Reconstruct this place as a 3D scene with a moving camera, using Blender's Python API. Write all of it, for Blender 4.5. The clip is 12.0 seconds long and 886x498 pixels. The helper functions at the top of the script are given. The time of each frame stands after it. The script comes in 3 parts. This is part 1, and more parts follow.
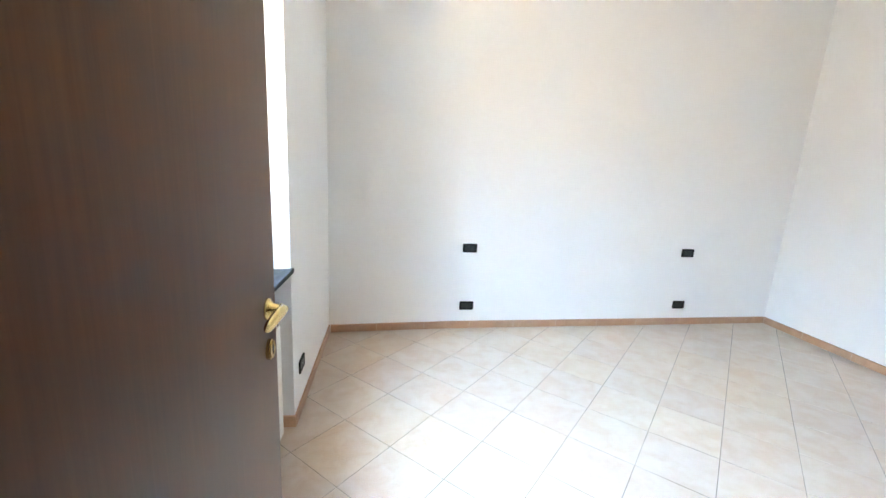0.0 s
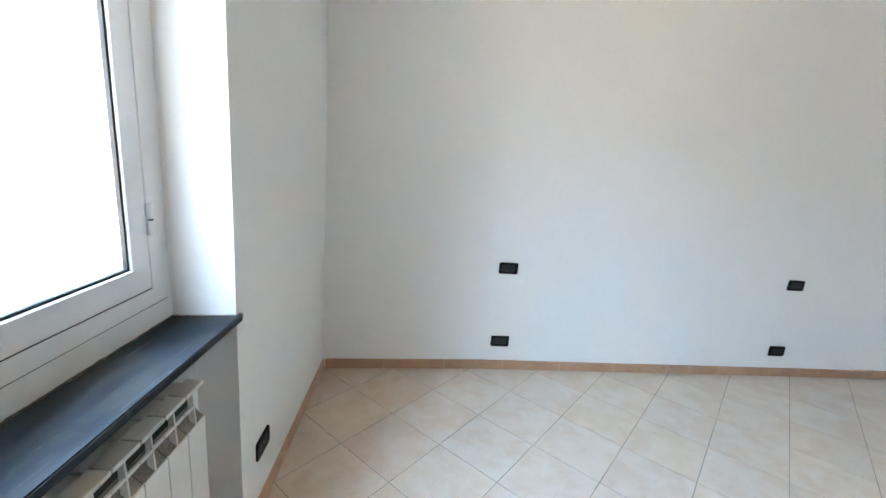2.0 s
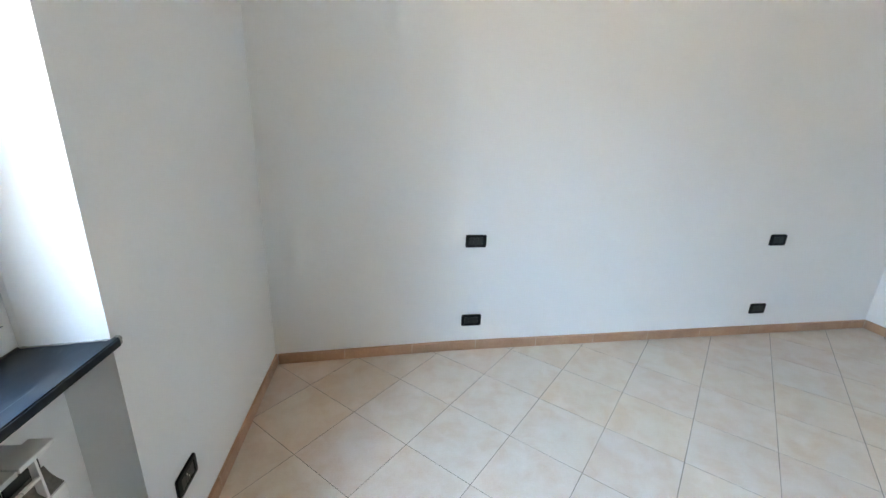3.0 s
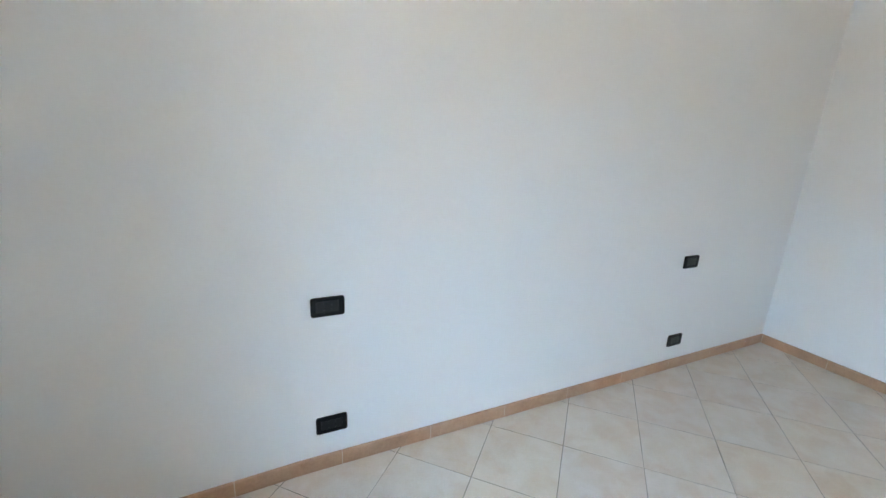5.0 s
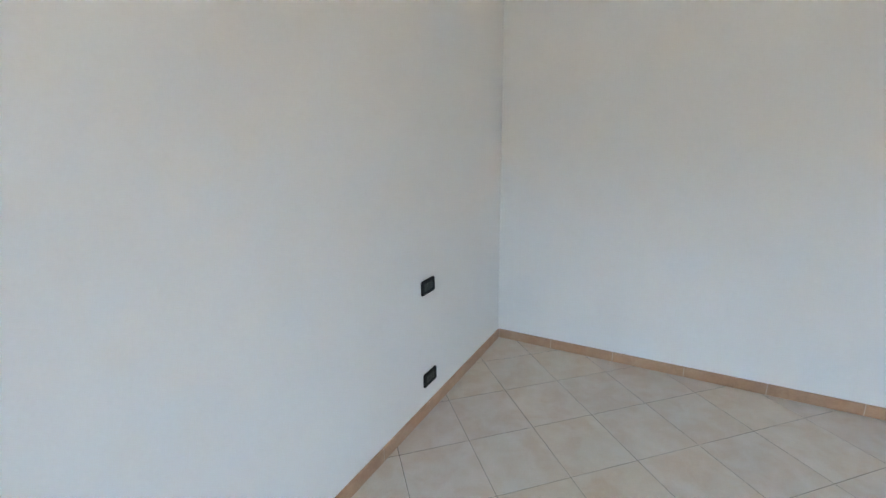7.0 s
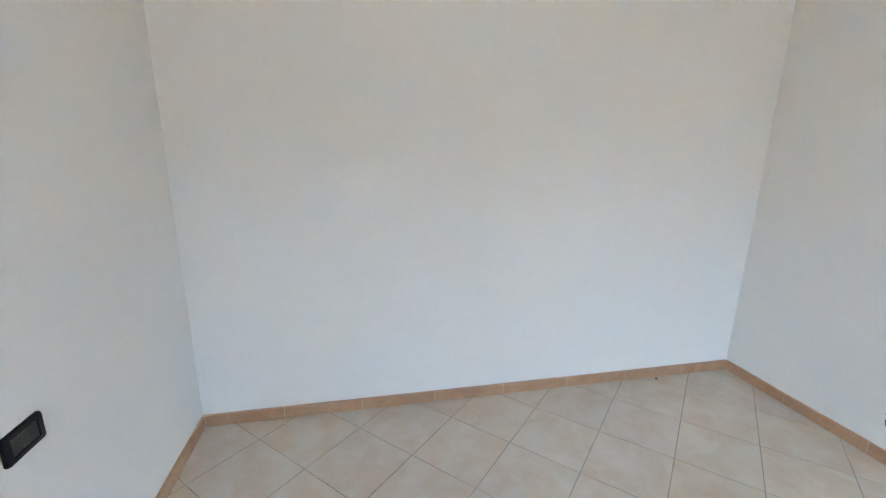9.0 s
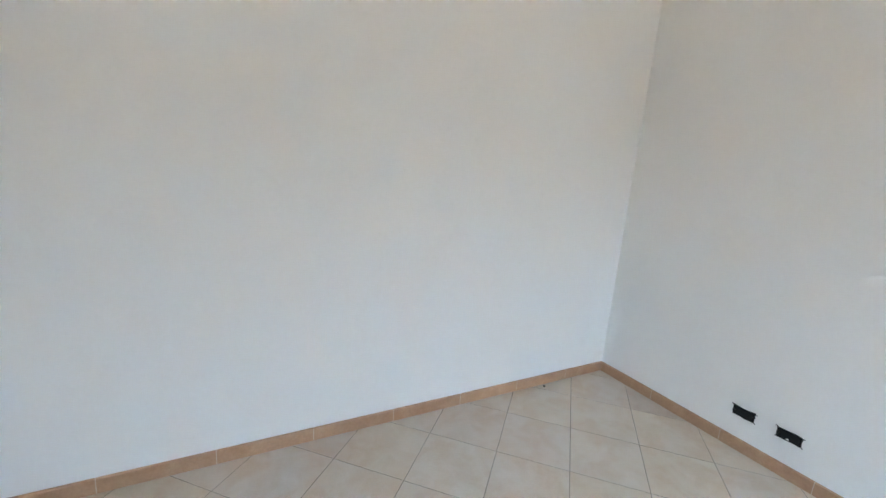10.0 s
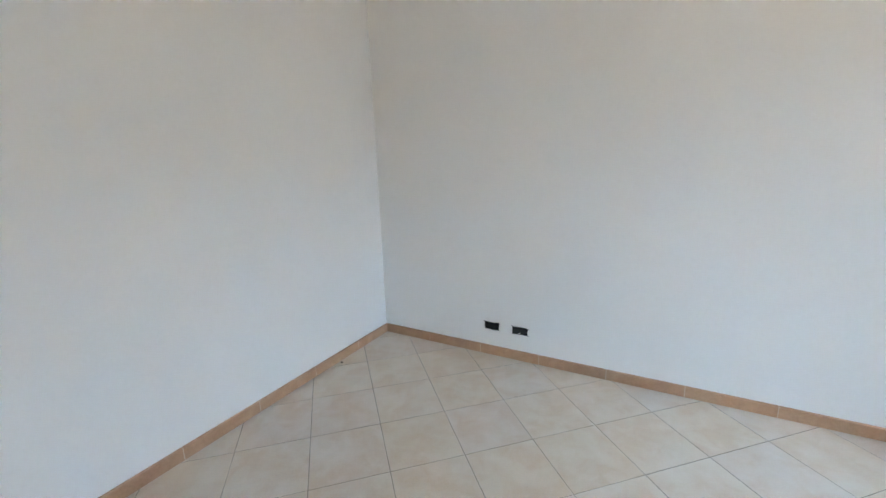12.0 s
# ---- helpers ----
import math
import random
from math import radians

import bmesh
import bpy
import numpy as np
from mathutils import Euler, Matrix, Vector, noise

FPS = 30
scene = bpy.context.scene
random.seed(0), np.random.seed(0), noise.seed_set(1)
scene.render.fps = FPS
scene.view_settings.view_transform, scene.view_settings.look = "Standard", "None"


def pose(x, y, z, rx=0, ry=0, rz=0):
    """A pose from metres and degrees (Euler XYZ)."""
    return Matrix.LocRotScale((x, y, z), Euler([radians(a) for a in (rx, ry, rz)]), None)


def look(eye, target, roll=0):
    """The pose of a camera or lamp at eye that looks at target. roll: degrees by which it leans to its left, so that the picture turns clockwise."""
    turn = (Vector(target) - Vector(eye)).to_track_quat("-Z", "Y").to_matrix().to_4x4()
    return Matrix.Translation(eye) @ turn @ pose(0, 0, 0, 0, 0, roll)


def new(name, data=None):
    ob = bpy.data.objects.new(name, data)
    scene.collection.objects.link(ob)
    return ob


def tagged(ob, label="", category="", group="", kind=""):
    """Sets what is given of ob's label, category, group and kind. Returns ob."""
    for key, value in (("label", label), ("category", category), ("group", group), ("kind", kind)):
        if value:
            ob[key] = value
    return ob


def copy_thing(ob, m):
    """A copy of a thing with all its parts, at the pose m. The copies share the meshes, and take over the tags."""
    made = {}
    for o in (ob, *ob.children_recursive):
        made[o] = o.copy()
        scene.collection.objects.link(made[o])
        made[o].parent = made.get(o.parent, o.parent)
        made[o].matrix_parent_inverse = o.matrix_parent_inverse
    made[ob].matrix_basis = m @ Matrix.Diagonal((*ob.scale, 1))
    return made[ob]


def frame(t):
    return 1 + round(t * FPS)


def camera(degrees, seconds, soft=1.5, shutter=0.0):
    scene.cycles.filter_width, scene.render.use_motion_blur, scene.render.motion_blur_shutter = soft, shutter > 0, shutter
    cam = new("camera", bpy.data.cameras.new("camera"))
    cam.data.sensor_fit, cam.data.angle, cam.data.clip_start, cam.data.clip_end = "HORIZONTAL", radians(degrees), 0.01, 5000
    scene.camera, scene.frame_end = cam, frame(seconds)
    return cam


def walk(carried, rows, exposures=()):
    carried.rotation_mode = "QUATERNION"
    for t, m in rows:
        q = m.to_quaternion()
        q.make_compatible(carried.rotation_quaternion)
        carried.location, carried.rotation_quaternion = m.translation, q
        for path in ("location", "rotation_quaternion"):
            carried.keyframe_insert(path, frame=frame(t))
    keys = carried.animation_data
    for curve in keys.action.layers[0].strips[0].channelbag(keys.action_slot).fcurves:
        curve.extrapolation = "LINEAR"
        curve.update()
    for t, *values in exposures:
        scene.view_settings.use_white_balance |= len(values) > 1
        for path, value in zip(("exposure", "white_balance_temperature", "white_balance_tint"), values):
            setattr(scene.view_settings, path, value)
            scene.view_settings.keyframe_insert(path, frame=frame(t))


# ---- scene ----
cam = camera(94.5, 12.0)

PATH = [
    (0, (0.38, -3.295, 1.433), (0.712, -1.369, 1.008), 3.0),
    (0.5, (0.384, -3.089, 1.428), (0.646, -1.158, 0.979), 3.9),
    (1, (0.391, -2.85, 1.415), (0.658, -0.897, 1.074), 5.2),
    (1.5, (0.398, -2.659, 1.42), (0.616, -0.707, 1.046), 7.0),
    (2, (0.459, -2.494, 1.411), (0.679, -0.56, 0.953), 4.8),
    (2.5, (0.518, -2.374, 1.414), (0.763, -0.476, 0.831), 4.6),
    (3, (0.592, -2.224, 1.4), (0.923, -0.349, 0.786), 2.3),
    (3.2, (0.608, -2.135, 1.399), (1.037, -0.273, 0.809), 2.4),
    (4.8, (0.886, -1.502, 1.36), (1.609, 0.278, 0.806), 3.1),
    (5, (0.947, -1.452, 1.348), (1.781, 0.286, 0.816), 2.6),
    (5.5, (1.109, -1.29, 1.342), (2.302, 0.226, 0.816), 1.4),
    (6, (1.256, -1.167, 1.341), (2.727, 0.072, 0.794), 0.1),
    (6.5, (1.411, -1.075, 1.333), (3.004, 0.004, 0.787), -0.1),
    (7, (1.59, -1.017, 1.37), (3.288, -0.073, 0.893), -0.9),
    (7.5, (1.754, -0.994, 1.389), (3.577, -0.335, 0.898), -0.1),
    (7.7, (1.819, -0.934, 1.406), (3.705, -0.503, 0.896), 0.2),
    (9.3, (2.298, -0.809, 1.384), (4.187, -1.322, 0.974), 1.5),
    (9.5, (2.346, -0.833, 1.377), (4.218, -1.436, 1.012), 2.3),
    (10, (2.479, -0.851, 1.337), (4.193, -1.795, 0.924), 4.4),
    (10.5, (2.534, -0.818, 1.341), (4.015, -2.097, 0.926), 2.3),
    (11, (2.515, -0.823, 1.334), (3.818, -2.282, 0.917), -1.0),
    (11.5, (2.428, -0.83, 1.335), (3.604, -2.387, 0.893), -1.2),
    (12, (2.398, -0.78, 1.327), (3.349, -2.482, 0.878), -1.6),
]
walk(cam, [(t, look(eye, target, roll)) for t, eye, target, roll in PATH],
     [(0, 0.93, 7900, 13), (0.5, 0.83, 7800, 12), (1.0, 0.71, 7650, 10), (1.5, 0.49, 7600, 10), (2.5, 0.29, 7600, 10), (5.0, 0.21, 7550, 10), (6.0, 0.11, 7700, 11), (7, 0.03, 7800, 11), (7.7, 0.15, 7850, 11), (9.5, 0.27, 8000, 12), (12, 0.06, 7950, 12)])

# west wall's own frame: x into the room, y along the wall to the north, origin at the window's north jamb
WEST = pose(-0.023, -1.26, 0, 0, 0, -2.2)
BAY = WEST @ pose(0, 0, 0, 0, 0, -2.0)  # the window, its sill and the radiator niche stand a little askew to the wall

# ---- world, light, exposure ----
world = bpy.data.worlds.new("world")
scene.world = world
world.use_nodes = True
sky = world.node_tree.nodes.new("ShaderNodeTexSky")
sky.sky_type, sky.sun_disc, sky.sun_elevation, sky.sun_rotation = "NISHITA", False, radians(48), radians(60)
world.node_tree.links.new(sky.outputs[0], world.node_tree.nodes["Background"].inputs[0])
world.node_tree.nodes["Background"].inputs[1].default_value = 0.15

# skylight falling in through the window from above
window_light = bpy.data.lights.new("window_daylight", "AREA")
window_light.shape, window_light.size, window_light.size_y = "RECTANGLE", 5.8, 3.4
window_light.energy, window_light.color = 3400, (0.33, 0.60, 1.0)
lamp = new("window_daylight", window_light)
lamp.matrix_world = WEST @ look((-2.4, -1.0, 3.9), (0.6, -0.6, 0.95))

# ---- materials ----


def material(name, rough=0.5, metal=0.0):
    m = bpy.data.materials.new(name)
    m.use_nodes = True
    nt = m.node_tree
    b = nt.nodes["Principled BSDF"]
    b.inputs["Roughness"].default_value = rough
    b.inputs["Metallic"].default_value = metal
    return m, nt, b


def node(nt, kind, **inputs):
    n = nt.nodes.new(kind)
    for key, value in inputs.items():
        n.inputs[key.replace("_", " ")].default_value = value
    return n


def ramp(nt, src, stops):
    r = nt.nodes.new("ShaderNodeValToRGB")
    e = r.color_ramp.elements
    e[0].position, e[0].color = stops[0][0], (*stops[0][1], 1)
    e[1].position, e[1].color = stops[-1][0], (*stops[-1][1], 1)
    for p, c in stops[1:-1]:
        k = e.new(p)
        k.color = (*c, 1)
    nt.links.new(src, r.inputs[0])
    return r.outputs[0]


def noisy(nt, vector, scale, detail=4, rough=0.55, distort=0.0):
    n = node(nt, "ShaderNodeTexNoise", Scale=scale, Detail=detail, Roughness=rough, Distortion=distort)
    nt.links.new(vector, n.inputs["Vector"])
    return n.outputs["Fac"]


def coords(nt, kind="Object", scale=(1, 1, 1)):
    c = nt.nodes.new("ShaderNodeTexCoord")
    m = nt.nodes.new("ShaderNodeMapping")
    m.inputs["Scale"].default_value = scale
    nt.links.new(c.outputs[kind], m.inputs["Vector"])
    return m.outputs[0]


def bump(nt, b, height, strength, distance):
    n = node(nt, "ShaderNodeBump", Strength=strength, Distance=distance)
    nt.links.new(height, n.inputs["Height"])
    nt.links.new(n.outputs[0], b.inputs["Normal"])


def mix(nt, fac, a, b2, how="MIX"):
    n = nt.nodes.new("ShaderNodeMix")
    n.data_type, n.blend_type = "RGBA", how
    for sock, v in ((n.inputs[0], fac), (n.inputs[6], a), (n.inputs[7], b2)):
        if isinstance(v, (int, float)):
            sock.default_value = v
        elif isinstance(v, tuple):
            sock.default_value = (*v, 1)
        else:
            nt.links.new(v, sock)
    return n.outputs[2]


def grained(name, low, high, scale, rough=0.5, metal=0.0, relief=0.0, distance=0.001, stretch=(1, 1, 1), fine=8.0, spec=0.5):
    """A surface with broad and fine variation between two colours."""
    m, nt, b = material(name, rough, metal)
    b.inputs["Specular IOR Level"].default_value = spec
    v = coords(nt, "Object", stretch)
    broad = noisy(nt, v, scale, 3)
    small = noisy(nt, v, scale * fine, 5)
    half = nt.nodes.new("ShaderNodeMath")
    half.operation = "MULTIPLY_ADD"
    half.inputs[1].default_value, half.inputs[2].default_value = 0.5, 0.0
    nt.links.new(small, half.inputs[0])
    add = nt.nodes.new("ShaderNodeMath")
    add.operation = "MULTIPLY_ADD"
    add.inputs[1].default_value = 0.5
    nt.links.new(broad, add.inputs[0])
    nt.links.new(half.outputs[0], add.inputs[2])
    nt.links.new(ramp(nt, add.outputs[0], [(0.3, low), (0.7, high)]), b.inputs["Base Color"])
    if relief:
        bump(nt, b, small, relief, distance)
    return m


plaster = grained("white_wall_paint", (0.875, 0.87, 0.855), (0.90, 0.897, 0.885), 1.3, 0.75, relief=0.02, distance=0.0006, fine=70)
ceiling_paint = grained("white_ceiling_paint", (0.87, 0.87, 0.86), (0.90, 0.90, 0.89), 1.5, 0.8, relief=0.1, distance=0.001, fine=90)
def grout_material():
    """Cement joints, washed pale in places and black with dirt in others."""
    m, nt, b = material("grey_grout", 0.9)
    v = coords(nt)
    dirt = noisy(nt, v, 2.2, 3, 0.6)
    sand = noisy(nt, v, 180, 3)
    c = ramp(nt, dirt, [(0.38, (0.045, 0.04, 0.036)), (0.52, (0.12, 0.105, 0.09)), (0.66, (0.36, 0.30, 0.24))])
    nt.links.new(mix(nt, 0.15, c, ramp(nt, sand, [(0.3, (0.03, 0.03, 0.03)), (0.7, (0.3, 0.27, 0.23))])), b.inputs["Base Color"])
    bump(nt, b, sand, 0.3, 0.0005)
    return m


grout = grout_material()
pale_grout = grained("pale_grout", (0.50, 0.38, 0.29), (0.64, 0.53, 0.43), 20, 0.9)
pvc = grained("white_pvc", (0.78, 0.79, 0.79), (0.83, 0.83, 0.83), 4, 0.3, relief=0.02, distance=0.0003, fine=60)
gasket = grained("black_rubber", (0.006, 0.006, 0.007), (0.012, 0.012, 0.013), 30, 0.85)


def slate_material():
    """Blue-black slate, dulled by wiped dust and a few pale scratches."""
    m, nt, b = material("dark_slate", 0.36)
    b.inputs["Specular IOR Level"].default_value = 0.15
    v = coords(nt, "Object", (1, 0.4, 1))
    stone = noisy(nt, v, 12, 5, 0.6)
    smear = noisy(nt, coords(nt, "Object", (9, 3, 1)), 1.6, 4, 0.65, 1.2)
    scratch = noisy(nt, coords(nt, "Object", (60, 7, 1)), 1.1, 3, 0.5, 0.8)
    c = ramp(nt, stone, [(0.3, (0.004, 0.006, 0.009)), (0.7, (0.012, 0.017, 0.024))])
    c = mix(nt, ramp(nt, smear, [(0.46, (0, 0, 0)), (0.74, (0.6, 0.6, 0.6))]), c, (0.060, 0.058, 0.053))
    c = mix(nt, ramp(nt, scratch, [(0.66, (0, 0, 0)), (0.78, (0.5, 0.5, 0.5))]), c, (0.16, 0.17, 0.18))
    nt.links.new(c, b.inputs["Base Color"])
    nt.links.new(ramp(nt, smear, [(0.4, (0.32, 0.32, 0.32)), (0.75, (0.6, 0.6, 0.6))]), b.inputs["Roughness"])
    bump(nt, b, stone, 0.1, 0.0004)
    return m


slate = slate_material()
grime = grained("dirty_sealant", (0.03, 0.027, 0.023), (0.22, 0.20, 0.17), 26, 0.9, relief=0.3, distance=0.001, fine=5)
mortar = grained("rough_grey_mortar", (0.24, 0.23, 0.21), (0.46, 0.44, 0.40), 60, 0.95, relief=0.5, distance=0.001, fine=4)
# near-black colour stands in for the shade inside the radiator
cast = grained("shade_dark_cast_aluminium", (0.018, 0.016, 0.014), (0.05, 0.046, 0.04), 9, 0.8, relief=0.2, distance=0.0006, fine=30)
seam_grey = grained("grey_seam", (0.16, 0.16, 0.15), (0.34, 0.33, 0.31), 25, 0.8)
# dusty enamel, darkened to carry the shade under the sill
dusty = grained("shaded_dusty_enamel", (0.13, 0.115, 0.095), (0.30, 0.28, 0.25), 14, 0.8, fine=9)
enamel = grained("white_radiator_enamel", (0.76, 0.75, 0.72), (0.80, 0.79, 0.76), 5, 0.35, relief=0.03, distance=0.0003, fine=50)
black_plastic = grained("black_plastic", (0.004, 0.004, 0.005), (0.008, 0.008, 0.009), 40, 0.4, spec=0.18)
black_satin = grained("dark_grey_plastic", (0.013, 0.014, 0.014), (0.021, 0.022, 0.022), 40, 0.3, spec=0.35)
black_matt = grained("matt_black_plastic", (0.008, 0.008, 0.008), (0.016, 0.016, 0.016), 40, 0.8, relief=0.3, distance=0.001, fine=10)
brass = grained("polished_brass", (0.70, 0.53, 0.23), (0.78, 0.61, 0.31), 12, 0.24, 1.0)
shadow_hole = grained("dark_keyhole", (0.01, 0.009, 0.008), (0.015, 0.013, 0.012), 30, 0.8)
rust = grained("brown_crumb", (0.03, 0.02, 0.015), (0.07, 0.05, 0.035), 60, 0.9)
hall_paint = grained("hall_wall_paint", (0.72, 0.69, 0.63), (0.77, 0.74, 0.68), 2, 0.8, relief=0.1, distance=0.001, fine=70)


def wood_material():
    m, nt, b = material("dark_walnut_veneer", 0.28)
    v = coords(nt, "Object", (14, 14, 0.7))
    grain = noisy(nt, v, 5, 6, 0.6, 0.6)
    streak = noisy(nt, coords(nt, "Object", (60, 60, 1.2)), 4, 3)
    c = ramp(nt, grain, [(0.3, (0.078, 0.028, 0.0105)), (0.55, (0.092, 0.0345, 0.0135)), (0.75, (0.106, 0.042, 0.0175))])
    c = mix(nt, 0.3, c, ramp(nt, streak, [(0.35, (0.039, 0.015, 0.006)), (0.7, (0.062, 0.027, 0.012))]))
    nt.links.new(c, b.inputs["Base Color"])
    b.inputs["Specular IOR Level"].default_value = 0.10
    bump(nt, b, streak, 0.08, 0.0004)
    return m


def tile_material():
    """Cream glazed tile, clouded in peach; each tile shows another piece of the pattern."""
    m, nt, b = material("cream_peach_glazed_tile", 0.33)
    info = nt.nodes.new("ShaderNodeObjectInfo")
    scatter = nt.nodes.new("ShaderNodeVectorMath")
    scatter.operation = "MULTIPLY_ADD"
    scatter.inputs[1].default_value = (37.0, 53.0, 71.0)
    nt.links.new(info.outputs["Random"], scatter.inputs[0])
    tc = nt.nodes.new("ShaderNodeTexCoord")
    nt.links.new(tc.outputs["Object"], scatter.inputs[2])
    v = scatter.outputs[0]
    cloud = noisy(nt, v, 6.5, 3, 0.5, 0.5)
    veil = noisy(nt, v, 9, 3, 0.5, 0.6)
    speck = noisy(nt, v, 160, 3)
    c = ramp(nt, cloud, [(0.28, (0.62, 0.55, 0.49)), (0.44, (0.60, 0.52, 0.45)), (0.60, (0.575, 0.455, 0.37)), (0.78, (0.60, 0.505, 0.42))])
    c = mix(nt, ramp(nt, veil, [(0.45, (0, 0, 0)), (0.75, (0.75, 0.75, 0.75))]), c, (0.655, 0.585, 0.54))
    ochre = noisy(nt, v, 11, 4, 0.6, 0.9)
    c = mix(nt, ramp(nt, ochre, [(0.50, (0, 0, 0)), (0.72, (0.27, 0.27, 0.27))]), c, (0.58, 0.445, 0.31))
    c = mix(nt, 0.12, c, ramp(nt, speck, [(0.3, (0.50, 0.36, 0.25)), (0.7, (0.80, 0.69, 0.57))]))
    tint = ramp(nt, info.outputs["Random"], [(0.0, (0.96, 0.92, 0.91)), (0.4, (1.0, 0.98, 0.95)), (0.7, (1.0, 0.95, 0.87)), (1.0, (0.97, 0.96, 0.95))])
    nt.links.new(mix(nt, 1.0, c, tint, "MULTIPLY"), b.inputs["Base Color"])
    nt.links.new(ramp(nt, veil, [(0.3, (0.28, 0.28, 0.28)), (0.8, (0.42, 0.42, 0.42))]), b.inputs["Roughness"])
    bump(nt, b, veil, 0.05, 0.0012)
    return m


def terracotta_material():
    m, nt, b = material("terracotta_skirting_tile", 0.42)
    info = nt.nodes.new("ShaderNodeObjectInfo")
    scatter = nt.nodes.new("ShaderNodeVectorMath")
    scatter.operation = "MULTIPLY_ADD"
    scatter.inputs[1].default_value = (41.0, 29.0, 67.0)
    nt.links.new(info.outputs["Random"], scatter.inputs[0])
    tc = nt.nodes.new("ShaderNodeTexCoord")
    nt.links.new(tc.outputs["Object"], scatter.inputs[2])
    cloud = noisy(nt, scatter.outputs[0], 7, 4, 0.6, 0.8)
    speck = noisy(nt, scatter.outputs[0], 90, 4)
    c = ramp(nt, cloud, [(0.3, (0.40, 0.215, 0.128)), (0.55, (0.475, 0.275, 0.17)), (0.75, (0.535, 0.33, 0.21))])
    c = mix(nt, 0.2, c, ramp(nt, speck, [(0.3, (0.30, 0.15, 0.08)), (0.7, (0.60, 0.37, 0.24))]))
    nt.links.new(c, b.inputs["Base Color"])
    bump(nt, b, speck, 0.1, 0.0006)
    return m


def glass_material():
    m, nt, b = material("clear_glass", 0.0)
    b.inputs["Transmission Weight"].default_value, b.inputs["IOR"].default_value = 1.0, 1.45
    b.inputs["Base Color"].default_value = (0.96, 0.98, 0.97, 1)
    return m


wood, tile_glaze, terracotta, glass = wood_material(), tile_material(), terracotta_material(), glass_material()

# ---- mesh helpers ----


def mesh_of(name, bm, mat, smooth=False):
    bmesh.ops.recalc_face_normals(bm, faces=bm.faces)
    me = bpy.data.meshes.new(name)
    bm.to_mesh(me)
    bm.free()
    me.materials.append(mat)
    if smooth:
        for p in me.polygons:
            p.use_smooth = True
        me.set_sharp_from_angle(angle=radians(40))
    return me


def part(name, bm, mat, parent, label="", m=None, smooth=False):
    ob = new(name, mesh_of(name, bm, mat, smooth))
    ob.parent = parent
    if m is not None:
        ob.matrix_basis = m
    if label:
        tagged(ob, label)
    return ob


def root(name, m, label, category, group="", kind=""):
    ob = new(name)
    ob.empty_display_size = 0.05
    ob.matrix_basis = m
    return tagged(ob, label, category, group, kind)


def add_box(bm, x0, y0, z0, x1, y1, z1, bevel=0.0, segments=2):
    made = bmesh.ops.create_cube(bm, size=1)["verts"]
    for v in made:
        v.co = (x1 if v.co.x > 0 else x0, y1 if v.co.y > 0 else y0, z1 if v.co.z > 0 else z0)
    if bevel:
        edges = list({e for v in made for e in v.link_edges})
        bmesh.ops.bevel(bm, geom=edges, offset=bevel, segments=segments, profile=0.5, affect="EDGES")
    return bm


def boxed(*dims, bevel=0.0, segments=2):
    return add_box(bmesh.new(), *dims, bevel=bevel, segments=segments)


def add_prism(bm, outline, z0, z1):
    low = [bm.verts.new((x, y, z0)) for x, y in outline]
    high = [bm.verts.new((x, y, z1)) for x, y in outline]
    bm.faces.new(low[::-1])
    bm.faces.new(high)
    n = len(outline)
    for i in range(n):
        bm.faces.new((low[i], low[(i + 1) % n], high[(i + 1) % n], high[i]))
    return bm


def add_lathe(bm, profile, m=Matrix(), steps=28):
    """Rings of (radius, height) turned about z, then placed by m."""
    rings = []
    for r, z in profile:
        rings.append([bm.verts.new(m @ Vector((r * math.cos(2 * math.pi * i / steps), r * math.sin(2 * math.pi * i / steps), z))) for i in range(steps)])
    for a, b in zip(rings, rings[1:]):
        for i in range(steps):
            bm.faces.new((a[i], a[(i + 1) % steps], b[(i + 1) % steps], b[i]))
    bm.faces.new(rings[0][::-1])
    bm.faces.new(rings[-1])
    return bm


def add_tube(bm, line, steps=14, side=None):
    """A tube along points (x, y, z, wide, high), rounded at its ends."""
    pts = [Vector(p[:3]) for p in line]
    rings = []
    for i, p in enumerate(line):
        way = (pts[min(i + 1, len(pts) - 1)] - pts[max(i - 1, 0)]).normalized()
        across = Vector(side) if side else way.cross(Vector((0, 0, 1))).normalized()
        up = across.cross(way).normalized()
        rings.append([bm.verts.new(pts[i] + across * math.cos(a) * p[3] + up * math.sin(a) * p[4]) for a in (2 * math.pi * k / steps for k in range(steps))])
    for a, b in zip(rings, rings[1:]):
        for i in range(steps):
            bm.faces.new((a[i], a[(i + 1) % steps], b[(i + 1) % steps], b[i]))
    bm.faces.new(rings[0][::-1])
    bm.faces.new(rings[-1])
    return bm


def rounded(w, h, r, steps=5):
    """Outline of a rounded rectangle about the origin."""
    out = []
    for cx, cy, a0 in ((w / 2 - r, h / 2 - r, 0), (-w / 2 + r, h / 2 - r, 90), (-w / 2 + r, -h / 2 + r, 180), (w / 2 - r, -h / 2 + r, 270)):
        for k in range(steps + 1):
            a = radians(a0 + 90 * k / steps)
            out.append((cx + r * math.cos(a), cy + r * math.sin(a)))
    return out


def structure(name, bm, mat, label, m=None):
    ob = new(name, mesh_of(name, bm, mat))
    if m is not None:
        ob.matrix_basis = m
    return tagged(ob, label, name.split("_")[0], kind="structure")


# ---- the room's shell ----
X1, Y0, H = 4.247, -3.158, 3.0
T = 0.12
DOOR0, DOOR1, DOOR_H = 0.10, 0.95, 2.12
SILL = 0.872
KINK = 0.045  # the north wall leans into the room towards its west corner
WIN, WIN_TOP = 1.222, 2.28

